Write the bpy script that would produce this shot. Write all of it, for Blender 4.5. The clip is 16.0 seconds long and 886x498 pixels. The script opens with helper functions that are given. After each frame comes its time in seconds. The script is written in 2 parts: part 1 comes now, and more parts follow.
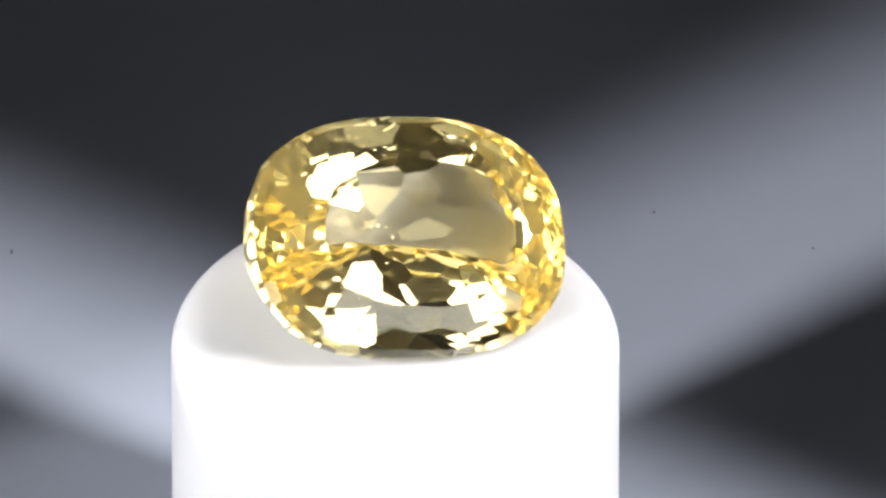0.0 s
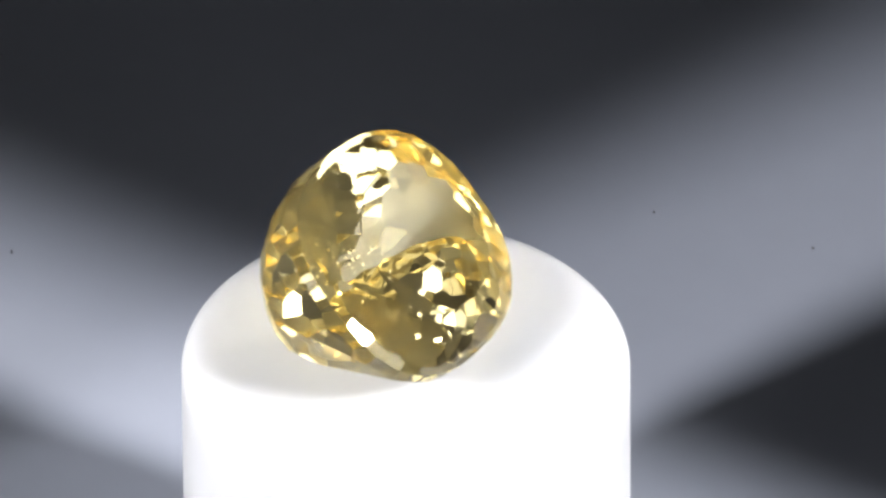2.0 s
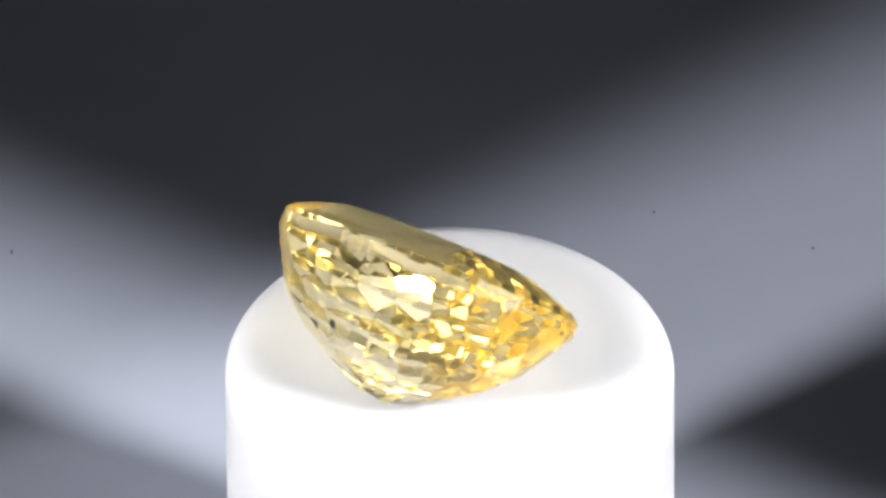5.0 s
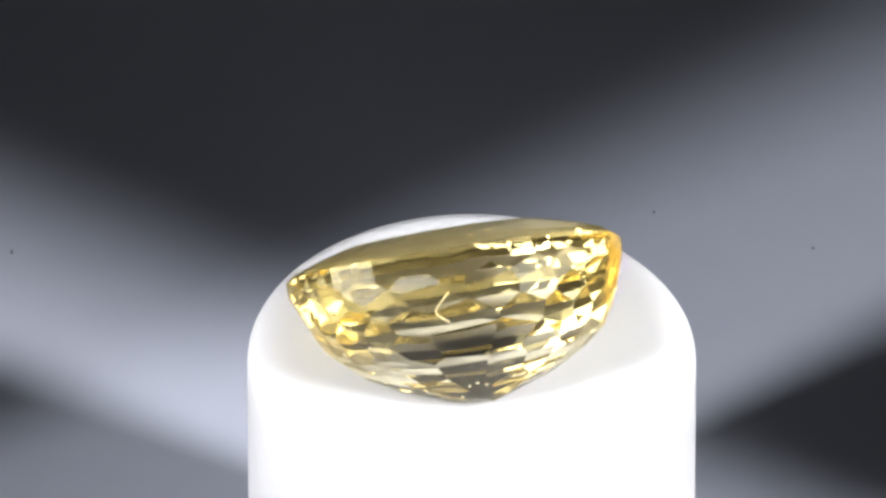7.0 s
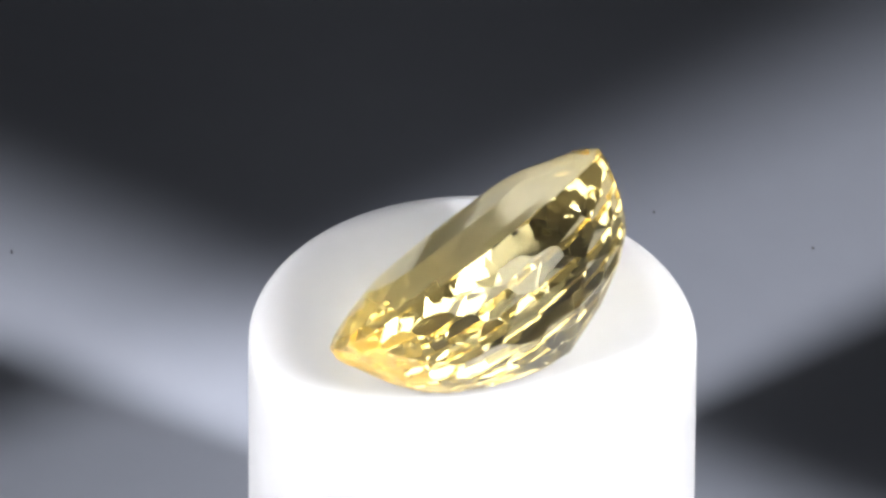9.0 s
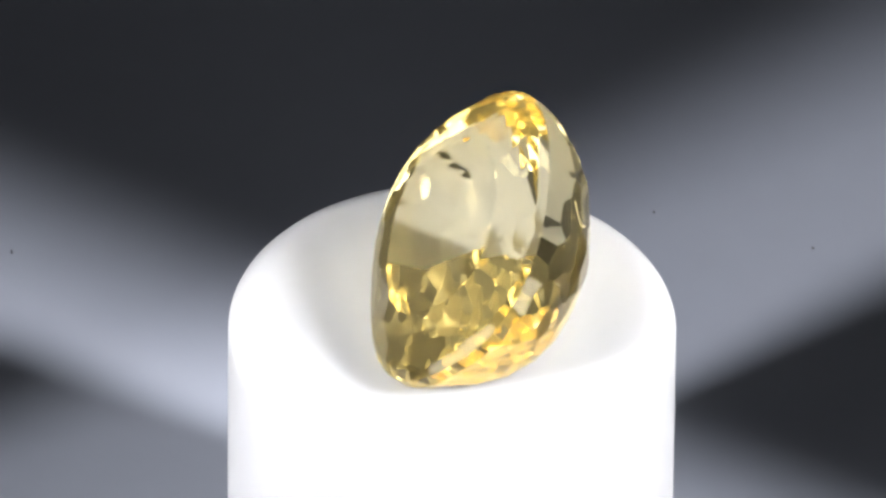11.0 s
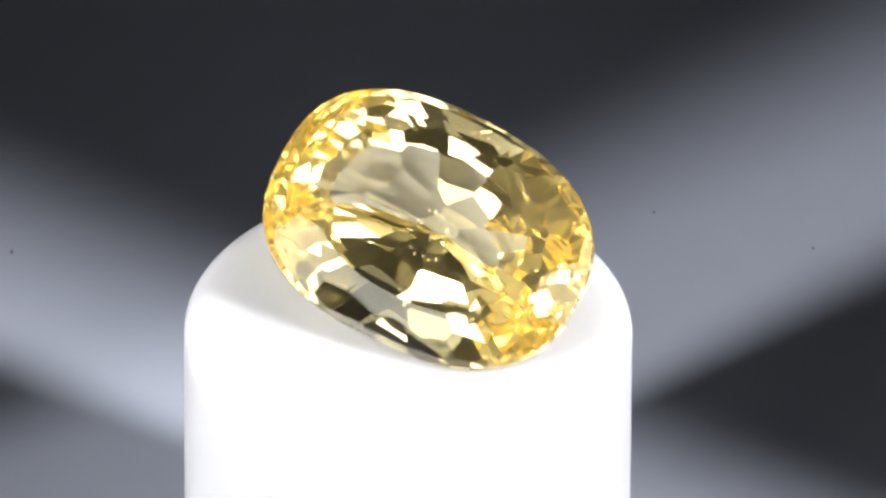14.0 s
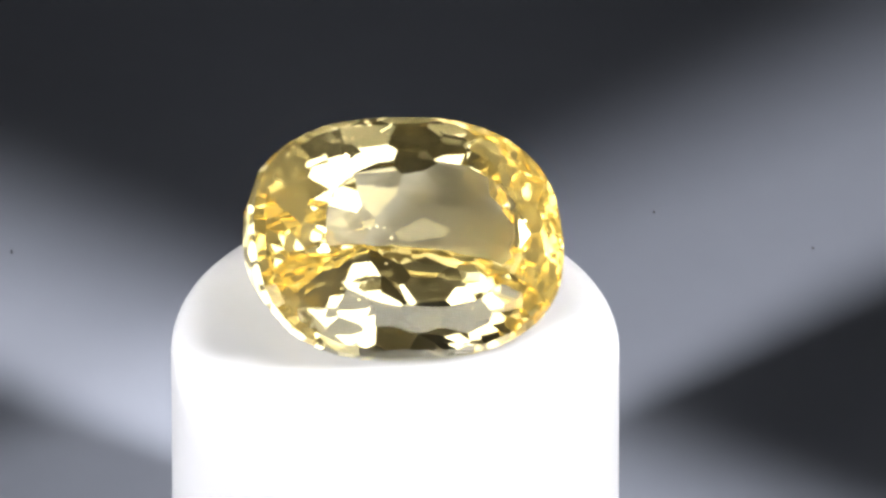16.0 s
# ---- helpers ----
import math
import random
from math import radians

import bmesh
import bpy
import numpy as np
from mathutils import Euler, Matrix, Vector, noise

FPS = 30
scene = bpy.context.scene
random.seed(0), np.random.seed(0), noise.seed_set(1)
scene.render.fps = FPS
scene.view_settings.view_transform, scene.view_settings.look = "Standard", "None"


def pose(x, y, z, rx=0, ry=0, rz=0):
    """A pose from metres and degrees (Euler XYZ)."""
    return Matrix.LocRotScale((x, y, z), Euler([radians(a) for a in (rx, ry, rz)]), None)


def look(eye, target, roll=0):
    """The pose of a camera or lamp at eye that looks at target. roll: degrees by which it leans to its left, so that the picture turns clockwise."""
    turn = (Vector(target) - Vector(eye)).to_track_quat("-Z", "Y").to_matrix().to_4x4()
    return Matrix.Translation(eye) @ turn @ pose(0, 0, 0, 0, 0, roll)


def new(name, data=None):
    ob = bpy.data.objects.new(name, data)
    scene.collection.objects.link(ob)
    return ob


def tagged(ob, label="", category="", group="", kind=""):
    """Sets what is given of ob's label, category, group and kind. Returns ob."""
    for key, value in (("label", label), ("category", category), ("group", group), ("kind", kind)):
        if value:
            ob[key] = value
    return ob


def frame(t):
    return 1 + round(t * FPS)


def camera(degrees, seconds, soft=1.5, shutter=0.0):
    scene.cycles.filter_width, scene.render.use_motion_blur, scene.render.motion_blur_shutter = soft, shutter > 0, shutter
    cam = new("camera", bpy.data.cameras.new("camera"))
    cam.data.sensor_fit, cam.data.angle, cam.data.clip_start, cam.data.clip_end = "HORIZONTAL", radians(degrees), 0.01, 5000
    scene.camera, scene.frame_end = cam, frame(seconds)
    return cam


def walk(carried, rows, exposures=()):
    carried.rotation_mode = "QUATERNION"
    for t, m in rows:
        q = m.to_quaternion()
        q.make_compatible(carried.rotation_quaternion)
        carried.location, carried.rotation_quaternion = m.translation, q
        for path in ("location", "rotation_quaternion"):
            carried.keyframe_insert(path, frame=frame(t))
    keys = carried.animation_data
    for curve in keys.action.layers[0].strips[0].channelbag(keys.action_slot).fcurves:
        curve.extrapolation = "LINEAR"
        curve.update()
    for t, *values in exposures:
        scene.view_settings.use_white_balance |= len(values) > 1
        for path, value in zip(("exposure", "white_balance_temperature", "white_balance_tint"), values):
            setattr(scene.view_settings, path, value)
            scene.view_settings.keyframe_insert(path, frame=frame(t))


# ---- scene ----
# the stone, the pedestal and the turntable, in units of PX
PEDESTAL_RIM = 52.0000
GEM_N = 2.5104
GEM_A = 297
GEM_B = 217
GEM_EGG = -0.0209
GEM_QA = 3.1491
GEM_QB = 1.5524
GEM_W1 = -0.0247
GEM_W2 = 0.5673
GEM_CX = -19.2574
GEM_CY = 17.5147
GEM_HP = 249
GEM_TAB = 0.62
GEM_CURVE = 1.6
GEM_POINT_N = 2.0
GEM_BX = -0.0890
GEM_BY = -0.0825
GEM_EDGE = 10          # half the thickness of the girdle
GEM_HC = 56
TURN_T = 15.9362
TURN_0 = 0.0341
TURN_E1 = 0.0217
TURN_E2 = -0.0059
PED_X = -70.6804
PED_Y = 6.3295
PED_TX = -0.0085
PED_TY = -0.0009
GEM_X = -48.7187
GEM_Y = 37.1598
GEM_Z = 226.2
GEM_TAZ = 0.5279
GEM_TILT = 0.7865
GEM_SPIN = -0.3204
AXIS_X, AXIS_Y = 769.90, 624.25
PITCH = 0.6540
EYE_UNITS = 41218
PED_RADIUS = 398.08

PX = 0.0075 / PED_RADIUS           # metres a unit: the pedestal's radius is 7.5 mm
LEVEL = 0.0152                  # height of the rim's fillet centre over the table
EYE_DISTANCE = EYE_UNITS * PX

# ---- camera ----
cam = camera(2 * math.degrees(math.atan(784 / EYE_UNITS)), 16.0, soft=3.0)
AIM = Vector(((784 - AXIS_X) * PX, 0, LEVEL + (AXIS_Y - 441) * PX / math.cos(PITCH)))
EYE = AIM + EYE_DISTANCE * Vector((0, -math.cos(PITCH), math.sin(PITCH)))
walk(cam, [(0, look(EYE, AIM)), (16, look(EYE, AIM))], exposures=[(0, 0.0), (16, 0.0)])

# ---- light ----
world = bpy.data.worlds.new("studio")
world.use_nodes = True
world.node_tree.nodes["Background"].inputs["Color"].default_value = (0.75, 0.8, 1.0, 1)
world.node_tree.nodes["Background"].inputs["Strength"].default_value = 0.01
scene.world = world


def panel(name, azimuth, elevation, distance, aim, width, height, watts, colour):
    """A soft light panel that faces the pedestal."""
    data = bpy.data.lights.new(name, "AREA")
    data.shape, data.size, data.size_y, data.energy, data.color = "RECTANGLE", width, height, watts, colour
    a, e = radians(azimuth), radians(elevation)
    at = Vector(aim) + distance * Vector((math.sin(a) * math.cos(e), -math.cos(a) * math.cos(e), math.sin(e)))
    ob = new(name, data)
    ob.matrix_world = look(at, aim)
    return ob


def spot(name, azimuth, elevation, distance, aim, watts, cone, blend, radius, colour):
    """A studio spot. azimuth: degrees from the camera's side, to the right."""
    data = bpy.data.lights.new(name, "SPOT")
    data.energy, data.spot_size, data.spot_blend, data.shadow_soft_size, data.color = watts, radians(cone), blend, radius, colour
    a, e = radians(azimuth), radians(elevation)
    at = Vector(aim) + distance * Vector((math.sin(a) * math.cos(e), -math.cos(a) * math.cos(e), math.sin(e)))
    ob = new(name, data)
    ob.matrix_world = look(at, aim)
    return ob


WHITE = (0.98, 0.985, 1.0)
KEY = (0, 0, 0.0144)
spot("spot_lamp", -50, 28, 0.35, KEY, 31.5, 11.4, 1.0, 0.026, WHITE)
spot("spot_lamp", 57, 33, 0.35, KEY, 39, 11.4, 1.0, 0.026, WHITE)
panel("softbox", -55, 18, 0.32, (0, 0, 0.018), 0.42, 0.20, 1.13, WHITE)
panel("softbox", 55, 18, 0.32, (0, 0, 0.018), 0.42, 0.20, 1.13, WHITE)
# light runs many times to and fro inside a cut stone
scene.cycles.max_bounces = scene.cycles.transmission_bounces = scene.cycles.glossy_bounces = 40


# ---- materials ----
def material(name, colour, rough=0.5, **sockets):
    m = bpy.data.materials.new(name)
    m.use_nodes = True
    b = m.node_tree.nodes["Principled BSDF"]
    b.inputs["Base Color"].default_value = (*colour, 1)
    b.inputs["Roughness"].default_value = rough
    for key, value in sockets.items():
        b.inputs[key.replace("_", " ")].default_value = value
    return m, b


def mottle(m, b, colour, scale, amount, bump, bump_scale):
    """Two scales of variation in colour, and fine relief, in metres of the object's space."""
    n, l = m.node_tree.nodes, m.node_tree.links
    where = n.new("ShaderNodeTexCoord")
    coarse, fine, relief = (n.new("ShaderNodeTexNoise") for _ in range(3))
    coarse.inputs["Scale"].default_value = scale
    fine.inputs["Scale"].default_value = scale * 9
    relief.inputs["Scale"].default_value = bump_scale
    for x in (coarse, fine, relief):
        x.inputs["Detail"].default_value = 4
        l.new(where.outputs["Object"], x.inputs["Vector"])
    add = n.new("ShaderNodeMath")
    add.operation = "ADD"
    l.new(coarse.outputs["Fac"], add.inputs[0])
    l.new(fine.outputs["Fac"], add.inputs[1])
    ramp = n.new("ShaderNodeMapRange")
    ramp.inputs["From Min"].default_value, ramp.inputs["From Max"].default_value = 0.6, 1.4
    l.new(add.outputs[0], ramp.inputs["Value"])
    mix = n.new("ShaderNodeMix")
    mix.data_type = "RGBA"
    mix.inputs["A"].default_value = (*[c * (1 - amount) for c in colour], 1)
    mix.inputs["B"].default_value = (*[min(1, c * (1 + amount)) for c in colour], 1)
    l.new(ramp.outputs["Result"], mix.inputs["Factor"])
    l.new(mix.outputs["Result"], b.inputs["Base Color"])
    if bump:
        node = n.new("ShaderNodeBump")
        node.inputs["Strength"].default_value = bump
        node.inputs["Distance"].default_value = 0.1 / bump_scale
        l.new(relief.outputs["Fac"], node.inputs["Height"])
        l.new(node.outputs["Normal"], b.inputs["Normal"])


PAPER, paper_b = material("grey_paper", (0.122, 0.13, 0.157), 0.8)
mottle(PAPER, paper_b, (0.122, 0.13, 0.157), 60, 0.03, 0.05, 3000)
PLASTIC, plastic_b = material("white_acetal", (0.225, 0.223, 0.23), 0.38)
plastic_b.inputs["Subsurface Weight"].default_value = 1.0
plastic_b.inputs["Subsurface Radius"].default_value = (1.0, 0.95, 0.9)
plastic_b.inputs["Subsurface Scale"].default_value = 0.005
mottle(PLASTIC, plastic_b, (0.225, 0.223, 0.23), 300, 0.02, 0.012, 9000)
WALL, wall_b = material("dark_wall_paint", (0.05, 0.05, 0.06), 0.9)
mottle(WALL, wall_b, (0.05, 0.05, 0.06), 4, 0.2, 0.1, 200)

CARD, card_b = material("dark_grey_card_stock", (0.04, 0.04, 0.041), 0.8)
mottle(CARD, card_b, (0.04, 0.04, 0.041), 80, 0.2, 0.1, 2000)

GEM = bpy.data.materials.new("yellow_sapphire")
GEM.use_nodes = True
gn, gl = GEM.node_tree.nodes, GEM.node_tree.links
gn.clear()
g_out, g_glass = gn.new("ShaderNodeOutputMaterial"), gn.new("ShaderNodeBsdfGlass")
g_glass.inputs["IOR"].default_value = 1.77
g_glass.inputs["Roughness"].default_value = 0.008     # the polish is worn
# the stone's colour is zoned: pale in the middle, golden towards both ends
g_axis, g_part, g_abs, g_range, g_zone = (gn.new("ShaderNode" + k) for k in ("TexCoord", "SeparateXYZ", "Math", "MapRange", "Mix"))
g_abs.operation, g_zone.data_type = "ABSOLUTE", "RGBA"
g_range.inputs["From Min"].default_value, g_range.inputs["From Max"].default_value = 90 * PX, 280 * PX
g_zone.inputs["A"].default_value, g_zone.inputs["B"].default_value = (1.0, 0.967, 0.83, 1), (1.0, 0.945, 0.725, 1)
gl.new(g_axis.outputs["Object"], g_part.inputs["Vector"])
gl.new(g_part.outputs["X"], g_abs.inputs[0])
gl.new(g_abs.outputs[0], g_range.inputs["Value"])
# and a little deeper in a belt under the girdle
g_rise, g_sum, g_low, g_near = (gn.new("ShaderNode" + k) for k in ("MapRange", "Math", "Math", "Math"))
g_low.inputs[1].default_value, g_near.operation, g_sum.use_clamp = 50 * PX, "ABSOLUTE", True
g_rise.inputs["From Min"].default_value, g_rise.inputs["From Max"].default_value = 0, 95 * PX
g_rise.inputs["To Min"].default_value, g_rise.inputs["To Max"].default_value = 0.5, 0
gl.new(g_part.outputs["Z"], g_low.inputs[0])
gl.new(g_low.outputs[0], g_near.inputs[0])
gl.new(g_near.outputs[0], g_rise.inputs["Value"])
gl.new(g_range.outputs["Result"], g_sum.inputs[0])
gl.new(g_rise.outputs["Result"], g_sum.inputs[1])
gl.new(g_sum.outputs[0], g_zone.inputs["Factor"])
gl.new(g_zone.outputs["Result"], g_glass.inputs["Color"])
g_silk, g_mix = gn.new("ShaderNodeBsdfTranslucent"), gn.new("ShaderNodeMixShader")
g_silk.inputs["Color"].default_value = (1.0, 0.855, 0.48, 1)
g_haze = gn.new("ShaderNodeMapRange")
g_haze.name = "haze"             # faint silk, its share raised at ends and belt to imitate inner glow
g_haze.inputs["To Min"].default_value, g_haze.inputs["To Max"].default_value = 0.006, 0.042
gl.new(g_sum.outputs[0], g_haze.inputs["Value"])
gl.new(g_haze.outputs["Result"], g_mix.inputs["Fac"])
gl.new(g_glass.outputs[0], g_mix.inputs[1])
gl.new(g_silk.outputs[0], g_mix.inputs[2])
gl.new(g_mix.outputs[0], g_out.inputs["Surface"])
g_where, g_wave, g_bump = gn.new("ShaderNodeTexCoord"), gn.new("ShaderNodeTexNoise"), gn.new("ShaderNodeBump")
g_wave.inputs["Scale"].default_value, g_wave.inputs["Detail"].default_value = 900, 3
g_bump.inputs["Strength"].default_value, g_bump.inputs["Distance"].default_value = 0.012, 0.0001
gl.new(g_where.outputs["Object"], g_wave.inputs["Vector"])
gl.new(g_wave.outputs["Fac"], g_bump.inputs["Height"])
gl.new(g_bump.outputs["Normal"], g_glass.inputs["Normal"])
GIRDLE = GEM.copy()                               # the ground, unpolished edge of the stone
GIRDLE.name = "bruted_sapphire"
for node in GIRDLE.node_tree.nodes:
    if node.type == "BSDF_GLASS":
        node.inputs["Roughness"].default_value = 0.4
    if node.type == "BSDF_TRANSLUCENT":
        node.inputs["Color"].default_value = (1.0, 0.91, 0.62, 1)
    if node.name == "haze":
        node.inputs["To Min"].default_value, node.inputs["To Max"].default_value = 0.55, 0.6


DUST, dust_b = material("dark_dust", (0.05, 0.045, 0.04), 0.9)
INCLUSION, inclusion_b = material("pale_inclusion", (0.85, 0.8, 0.65), 0.4)
mottle(INCLUSION, inclusion_b, (0.85, 0.8, 0.65), 4000, 0.15, 0.1, 20000)


# ---- mesh helpers ----
def part(name, bm, mat, parent=None, label=""):
    me = bpy.data.meshes.new(name)
    bm.to_mesh(me)
    bm.free()
    me.materials.append(mat)
    ob = new(name, me)
    if parent:
        ob.parent = parent
    return tagged(ob, label)


def slab(x0, y0, z0, x1, y1, z1):
    bm = bmesh.new()
    bmesh.ops.create_cube(bm, size=1, matrix=Matrix.Translation(((x0 + x1) / 2, (y0 + y1) / 2, (z0 + z1) / 2)) @ Matrix.Diagonal((x1 - x0, y1 - y0, z1 - z0, 1)))
    return bm


def turned(profile, steps):
    """A body of revolution about z from (radius, height) pairs."""
    bm = bmesh.new()
    rings = []
    for r, z in profile:
        if r == 0:
            rings.append([bm.verts.new((0, 0, z))])
        else:
            rings.append([bm.verts.new((r * math.cos(2 * math.pi * i / steps), r * math.sin(2 * math.pi * i / steps), z)) for i in range(steps)])
    for a, b in zip(rings, rings[1:]):
        for i in range(steps):
            j = (i + 1) % steps
            if len(a) == 1:
                bm.faces.new((a[0], b[j], b[i]))
            elif len(b) == 1:
                bm.faces.new((a[i], a[j], b[0]))
            else:
                bm.faces.new((a[i], a[j], b[j], b[i]))
    for f in bm.faces:
        f.smooth = True
    bmesh.ops.recalc_face_normals(bm, faces=bm.faces[:])
    return bm


# ---- the place ----
def build_place():
    tagged(part("ground", slab(-0.75, -0.75, -0.02, 0.75, 0.75, 0), PAPER), "smooth pale grey paper covering the studio table", "table surface", kind="structure")
    for name, box in (("wall_north", (-0.77, 0.75, -0.02, 0.77, 0.77, 1.2)), ("wall_south", (-0.77, -0.77, -0.02, 0.77, -0.75, 1.2)),
                      ("wall_east", (0.75, -0.75, -0.02, 0.77, 0.75, 1.2)), ("wall_west", (-0.77, -0.75, -0.02, -0.75, 0.75, 1.2))):
        tagged(part(name, slab(*box), WALL), "dark matt painted studio wall", "wall", kind="structure")
    tagged(part("ceiling", slab(-0.77, -0.77, 1.2, 0.77, 0.77, 1.22), WALL), "dark matt studio ceiling", "ceiling", kind="structure")


def build_flag(x, low, high, step):
    """A stepped grey card with a slanted front, added out of view on edge beside the pedestal to keep the lamps off the
    paper behind it.
    """
    bm = bmesh.new()
    outline = [(-0.05, 0), (0.09, 0), (0.09, 0.066), (high, 0.066), (low, step), (-0.05, step)]
    rows = [[bm.verts.new((side, y, z)) for y, z in outline] for side in (-0.0004, 0.0004)]
    bm.faces.new(rows[0])
    bm.faces.new(rows[1][::-1])
    for i in range(len(outline)):
        j = (i + 1) % len(outline)
        bm.faces.new((rows[0][i], rows[1][i], rows[1][j], rows[0][j]))
    bmesh.ops.recalc_face_normals(bm, faces=bm.faces[:])
    ob = tagged(part("light_flag", bm, CARD), "unseen dark grey card with slanted stepped edge, added to shade the paper", "card", "grey cards")
    ob.matrix_basis = Matrix.Translation((x, 0, 0))


# two added flags out of view, whose edges shape the bands of light
build_flag(-0.045, -0.0100, -0.0228, 0.018)
build_flag(0.045, -0.0100, -0.0168, 0.02)
RIM = PEDESTAL_RIM * PX
RADIUS = PED_RADIUS * PX


def build_pedestal():
    profile = [(0, -LEVEL), (RADIUS - 0.0003, -LEVEL), (RADIUS, -LEVEL + 0.0003), (RADIUS, -0.006), (RADIUS, -0.001)]
    profile += [(RADIUS + 1.7 * RIM * (math.cos(radians(a)) ** 0.8 - 1), RIM * math.sin(radians(a)) ** 0.8) for a in range(3, 88, 3)]
    profile += [(RADIUS * k, RIM) for k in (0.6, 0.3)] + [(0, RIM)]
    return tagged(part("pedestal", turned(profile, 160), PLASTIC), "round white translucent plastic display pedestal with softened rim", "pedestal")


def gem_outline(th, n=GEM_N):
    c, s = math.cos(th), math.sin(th)
    e = 2 / n
    return GEM_A * math.copysign(abs(c) ** e, c), GEM_B * math.copysign(abs(s) ** e, s) * (1 + GEM_EGG * c)


def pavilion(u, th):
    k = min(max(u - 0.45, 0) / 0.45, 1)
    x, y = gem_outline(th, GEM_N + (GEM_POINT_N - GEM_N) * k * k * (3 - 2 * k))
    b = 4 * u * (1 - u)
    sx, sy = max(1 - u ** GEM_QA, 0.02) * (1 + GEM_BX * b), max(1 - u ** GEM_QB, 0.02) * (1 + GEM_BY * b)
    return Vector((x * sx * (1 + GEM_W1 * u * math.cos(th)) + GEM_CX * u, y * sy * (1 + GEM_W2 * u * math.sin(th)) + GEM_CY * u, -GEM_EDGE - (GEM_HP - GEM_EDGE) * u))


def crown(w, th):
    x, y = gem_outline(th)
    s = 1 - (1 - GEM_TAB) * w ** GEM_CURVE
    return Vector((x * s, y * s, GEM_EDGE + (GEM_HC - GEM_EDGE) * w))


def girdle(w, th):
    x, y = gem_outline(th)
    return Vector((x, y, w))


def tangent(shape, u, th):
    """The tangent plane of a smooth body: a point and the outward normal."""
    at, d = shape(u, th), 1e-3
    n = (shape(u, th + d) - shape(u, th - d)).cross(shape(u + d, th) - shape(u - d, th)).normalized()
    if n.dot(Vector((at.x - GEM_CX * 0.5, at.y, at.z * 0.3 + 20))) < 0:
        n = -n
    return at, n


def settle(bm):
    """Gives stray slivers to the zone around them, so that each zone of the stone is one piece."""
    for _ in range(4):
        seen, zones = set(), {}
        for f in bm.faces:
            if f in seen:
                continue
            island, todo = [], [f]
            seen.add(f)
            while todo:
                g = todo.pop()
                island.append(g)
                for e in g.edges:
                    for h in e.link_faces:
                        if h not in seen and h.material_index == f.material_index:
                            seen.add(h)
                            todo.append(h)
            zones.setdefault(f.material_index, []).append(island)
        for islands in zones.values():
            for island in sorted(islands, key=len)[:-1]:
                near = [h.material_index for g in island for e in g.edges for h in e.link_faces if h not in island]
                for g in island:
                    g.material_index = max(set(near), key=near.count) if near else g.material_index


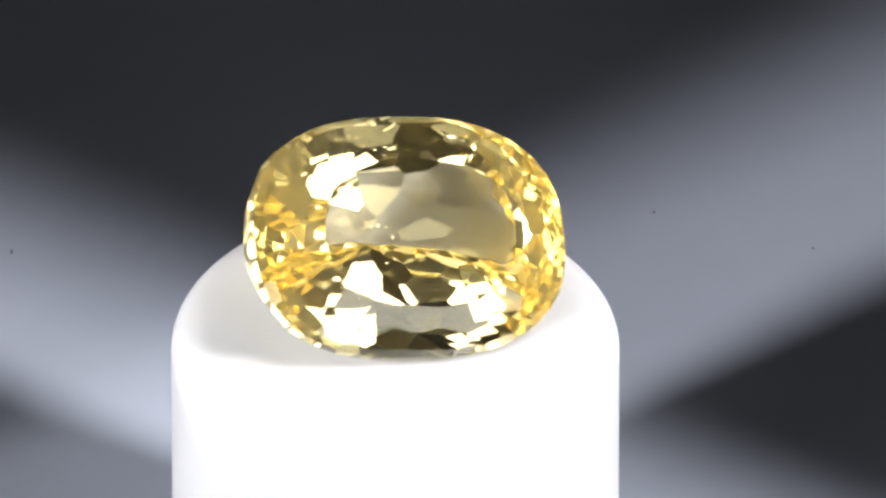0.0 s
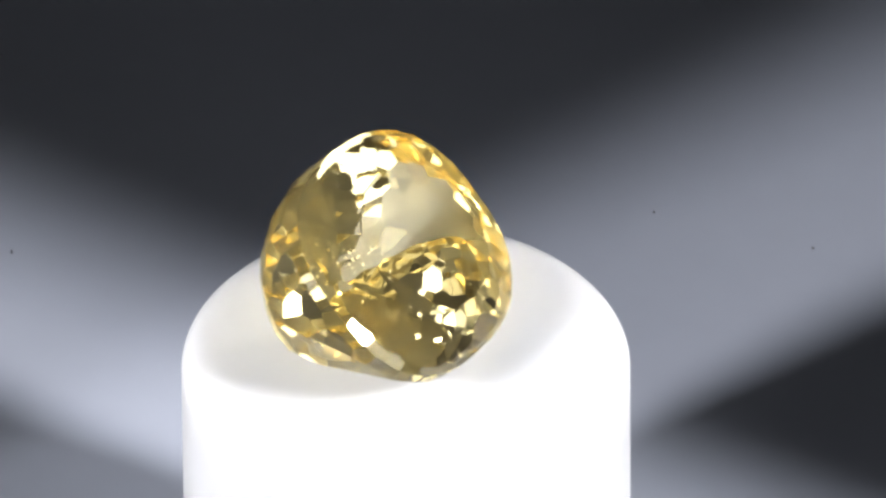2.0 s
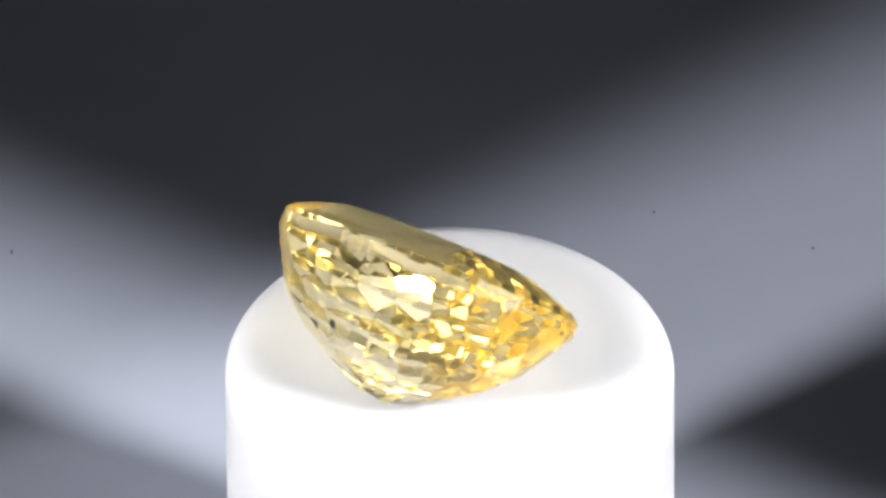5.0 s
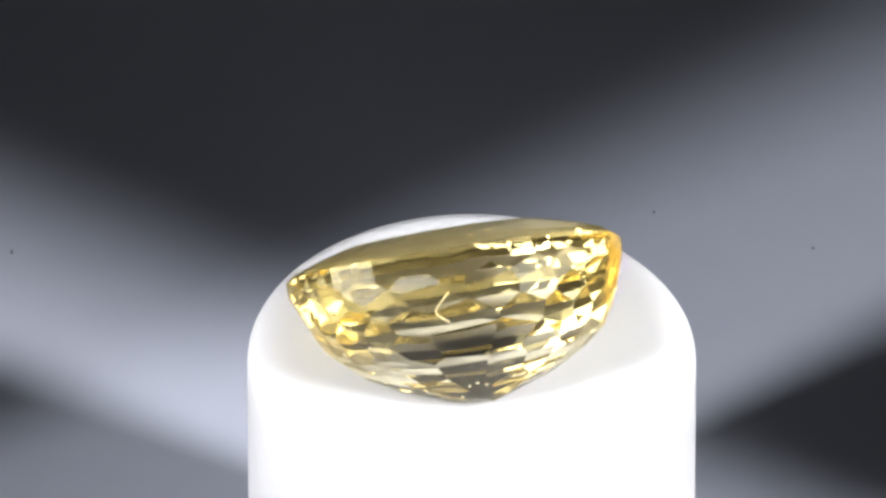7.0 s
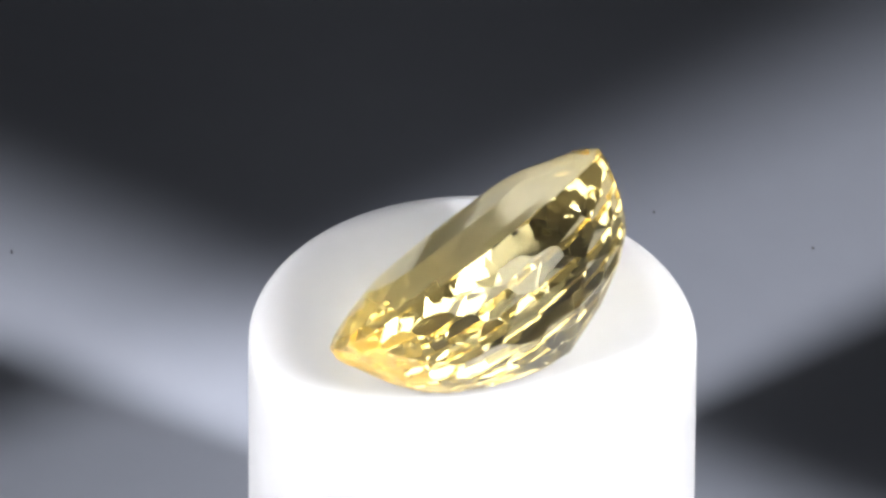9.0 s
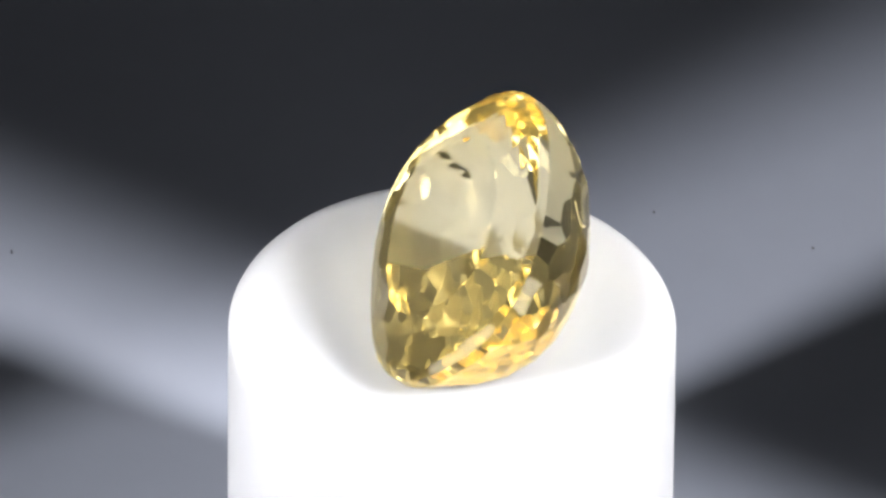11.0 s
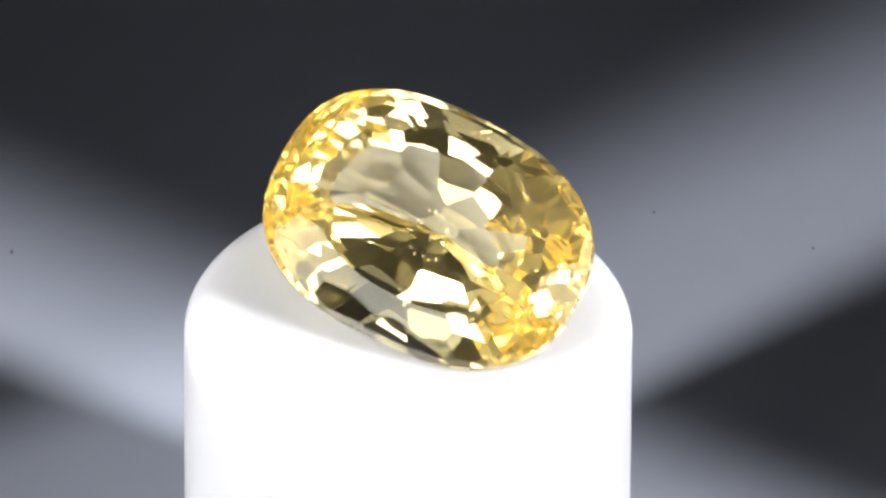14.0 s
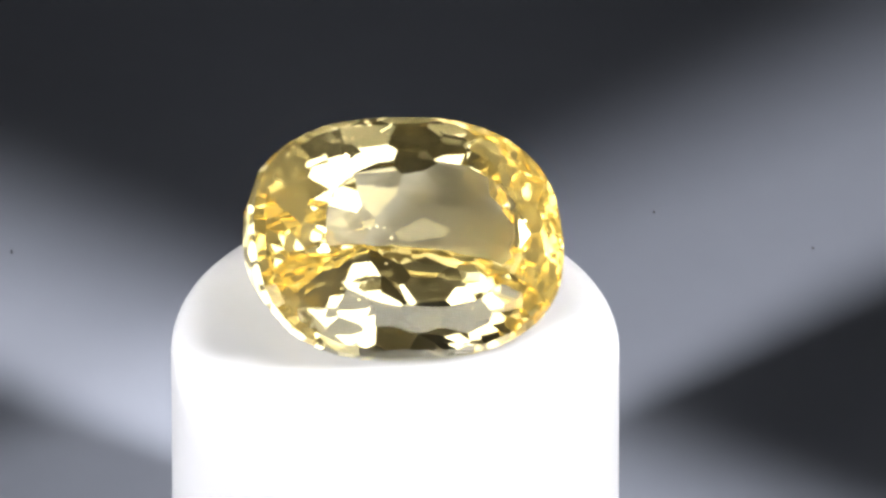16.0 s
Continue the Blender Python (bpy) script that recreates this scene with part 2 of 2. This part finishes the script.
def build_gem():
    """A cushion-cut stone, cut facet by facet out of a block."""
    rng = random.Random(4)
    bm = bmesh.new()
    bmesh.ops.create_cube(bm, size=1200)
    cuts = [(0, 0, Vector((0.006, -0.004, 1))), (3, 7, Vector((0.12, 0.1, -1)))]      # the table, and the worn point
    for kind, shape, rows in ((2, girdle, ((0.0, 44, 0),)), (1, crown, ((0.16, 30, 0.5), (0.46, 20, 0.0), (0.86, 18, 0.5))),
                        (3, pavilion, ((0.1, 20, 0.5), (0.26, 21, 0.0), (0.43, 21, 0.5), (0.6, 20, 0.0), (0.765, 19, 0.5), (0.905, 19, 0.0)))):
        for u, count, shift in rows:
            for i in range(count):
                th = 2 * math.pi * (i + shift + rng.uniform(-0.08, 0.08)) / count + 0.05
                if kind == 3 and u > 0.6:        # the lower facets fan out evenly round the point
                    th = math.atan2(math.sin(th) * (0.5 if u > 0.9 else 0.7), math.cos(th))
                _, n = tangent(shape, u + rng.uniform(-0.008, 0.008) * (shape is not girdle), th)
                play = 0.05 if u == 0.905 else 0.045 if kind == 3 and u > 0.15 else 0.03 if kind == 1 and u > 0.3 else 0.014
                n = (n + Vector([rng.uniform(-play, play) for _ in range(3)])).normalized()
                cuts.append((kind, 0, n))
    body = [Vector(gem_outline(0.1 * k)).to_3d() + Vector((0, 0, z)) for k in range(63) for z in (-GEM_EDGE, GEM_EDGE)]
    body += [pavilion(0.05 * j, 0.1 * k) for j in range(1, 21) for k in range(63)] + [crown(0.2 * j, 0.1 * k) for j in range(1, 6) for k in range(63)]
    lie = Matrix.Rotation(GEM_TAZ, 3, "Z") @ Matrix.Rotation(GEM_TILT, 3, "X") @ Matrix.Rotation(GEM_SPIN, 3, "Z")
    down = lie.transposed() @ Vector((0, 0, -1))          # the worn spot that the stone rests on
    cuts.append((3, max(down.dot(p) for p in body) - (GEM_Z - PEDESTAL_RIM - 0.6), down))
    for kind, depth, n in cuts:
        n = n.normalized()
        at = n * (max(n.dot(p) for p in body) - depth)
        cut = bmesh.ops.bisect_plane(bm, geom=bm.verts[:] + bm.edges[:] + bm.faces[:], dist=1e-4, plane_co=at, plane_no=n, clear_outer=True)
        edges = [x for x in cut["geom_cut"] if isinstance(x, bmesh.types.BMEdge) and x.is_boundary]
        if len(edges) > 2:
            for f in bmesh.ops.edgeloop_fill(bm, edges=edges)["faces"]:
                f.material_index = kind
    bmesh.ops.remove_doubles(bm, verts=bm.verts[:], dist=0.05)
    bmesh.ops.recalc_face_normals(bm, faces=bm.faces[:])
    bmesh.ops.bevel(bm, geom=bm.edges[:], offset=0.8, segments=1, affect="EDGES", clamp_overlap=True)
    settle(bm)
    bmesh.ops.scale(bm, vec=(PX, PX, PX), verts=bm.verts[:])
    stone = tagged(new("gemstone"), "cushion-cut pale yellow faceted sapphire lying tilted on the white pedestal", "gemstone")
    for kind, name, mat, label in ((0, "table_facet", GEM, "large flat polished top facet"), (1, "crown", GEM, "ring of polished upper facets"),
                                   (2, "girdle", GIRDLE, "thin pale frosted edge"), (3, "pavilion", GEM, "rows of small lozenge facets closing in a point")):
        piece = bm.copy()
        bmesh.ops.delete(piece, geom=[f for f in piece.faces if f.material_index != kind], context="FACES")
        for f in piece.faces:
            f.material_index = 0
        part(name, piece, mat, stone, label)
    bm.free()
    # a curved healed feather under the lower facets, and pale crystals above the point
    hair = bmesh.new()
    line = [(-20 + 3 * math.cos(a) + 32 * math.sin(a), 196 - 26 * (a / 2.6) ** 2, -62 - 20 * a - 5 * math.sin(2 * a)) for a in (0.26 * k for k in range(11))]
    for a, b in zip(line, line[1:]):
        a, b = Vector(a), Vector(b)
        m = Matrix.Translation((a + b) / 2) @ (b - a).to_track_quat("Z", "Y").to_matrix().to_4x4()
        bmesh.ops.create_cone(hair, segments=6, radius1=1.6, radius2=1.6, depth=(b - a).length * 1.15, matrix=m)
    bmesh.ops.scale(hair, vec=(PX, PX, PX), verts=hair.verts[:])
    part("feather_inclusion", hair, INCLUSION, stone, "thin curved pale feather inside the stone")
    for k in range(6):
        seed = bmesh.new()
        near = k < 4
        at = Vector((GEM_CX * 0.8 + rng.gauss(0, 14 if near else 90), GEM_CY * 0.8 + 14 + rng.gauss(0, 9 if near else 55), -GEM_HP * (0.80 if near else 0.35) + rng.gauss(0, 8 if near else 25)))
        bmesh.ops.create_icosphere(seed, subdivisions=1, radius=rng.uniform(2.2, 3.6) if near else rng.uniform(0.8, 1.4))
        bmesh.ops.scale(seed, vec=(1.0, rng.uniform(0.6, 1.2), rng.uniform(0.5, 1.3)), verts=seed.verts[:])
        bmesh.ops.translate(seed, vec=at, verts=seed.verts[:])
        bmesh.ops.scale(seed, vec=(PX, PX, PX), verts=seed.verts[:])
        part("crystal_inclusion", seed, INCLUSION, stone)
    return stone


def build_speck(x, y, wide, long, turn_deg):
    """A dark crumb laid on the paper in place of a speck of dust on the lens."""
    bm = bmesh.new()
    bmesh.ops.create_icosphere(bm, subdivisions=2, radius=1)
    for v in bm.verts:
        v.co *= 1 + 0.25 * noise.noise(v.co * 1.7 + Vector((x * 900, y * 900, 0)))
    bmesh.ops.scale(bm, vec=(wide, long, 0.00004), verts=bm.verts[:])
    ob = tagged(part("dust_speck", bm, DUST), "tiny dark crumb on the grey paper standing in for lens dust", "dust", "dust on the paper")
    ob.matrix_basis = pose(x, y, 0.00003, 0, 0, turn_deg)


build_place()
for spot_x, spot_y, wide, long, turn_deg in ((-0.01469, 0.02532, 0.00002, 0.00008, 8), (0.01311, 0.02552, 0.00003, 0.00005, 30), (0.00761, 0.02758, 0.00003, 0.00003, 70)):
    build_speck(spot_x, spot_y, wide, long, turn_deg)
pedestal = build_pedestal()
gemstone = build_gem()


# ---- what moves ----
def turn(t):
    w = 2 * math.pi * t / TURN_T
    return TURN_0 + w + TURN_E1 * math.sin(w) + TURN_E2 * (math.cos(w) - 1)


def motions():
    def rz(a):
        return Matrix.Rotation(a, 4, "Z")

    on_table = Matrix.Translation((PED_X * PX, PED_Y * PX, 0)) @ Matrix.Rotation(PED_TX, 4, "X") @ Matrix.Rotation(PED_TY, 4, "Y")
    gem_lie = Matrix.Translation((GEM_X * PX, GEM_Y * PX, GEM_Z * PX)) @ rz(GEM_TAZ) @ Matrix.Rotation(GEM_TILT, 4, "X") @ rz(GEM_SPIN)
    times = [0.25 * i for i in range(65)]
    up = Matrix.Translation((0, 0, LEVEL))
    walk(pedestal, [(t, up @ rz(turn(t)) @ on_table) for t in times])
    walk(gemstone, [(t, up @ rz(turn(t)) @ gem_lie) for t in times])


motions()
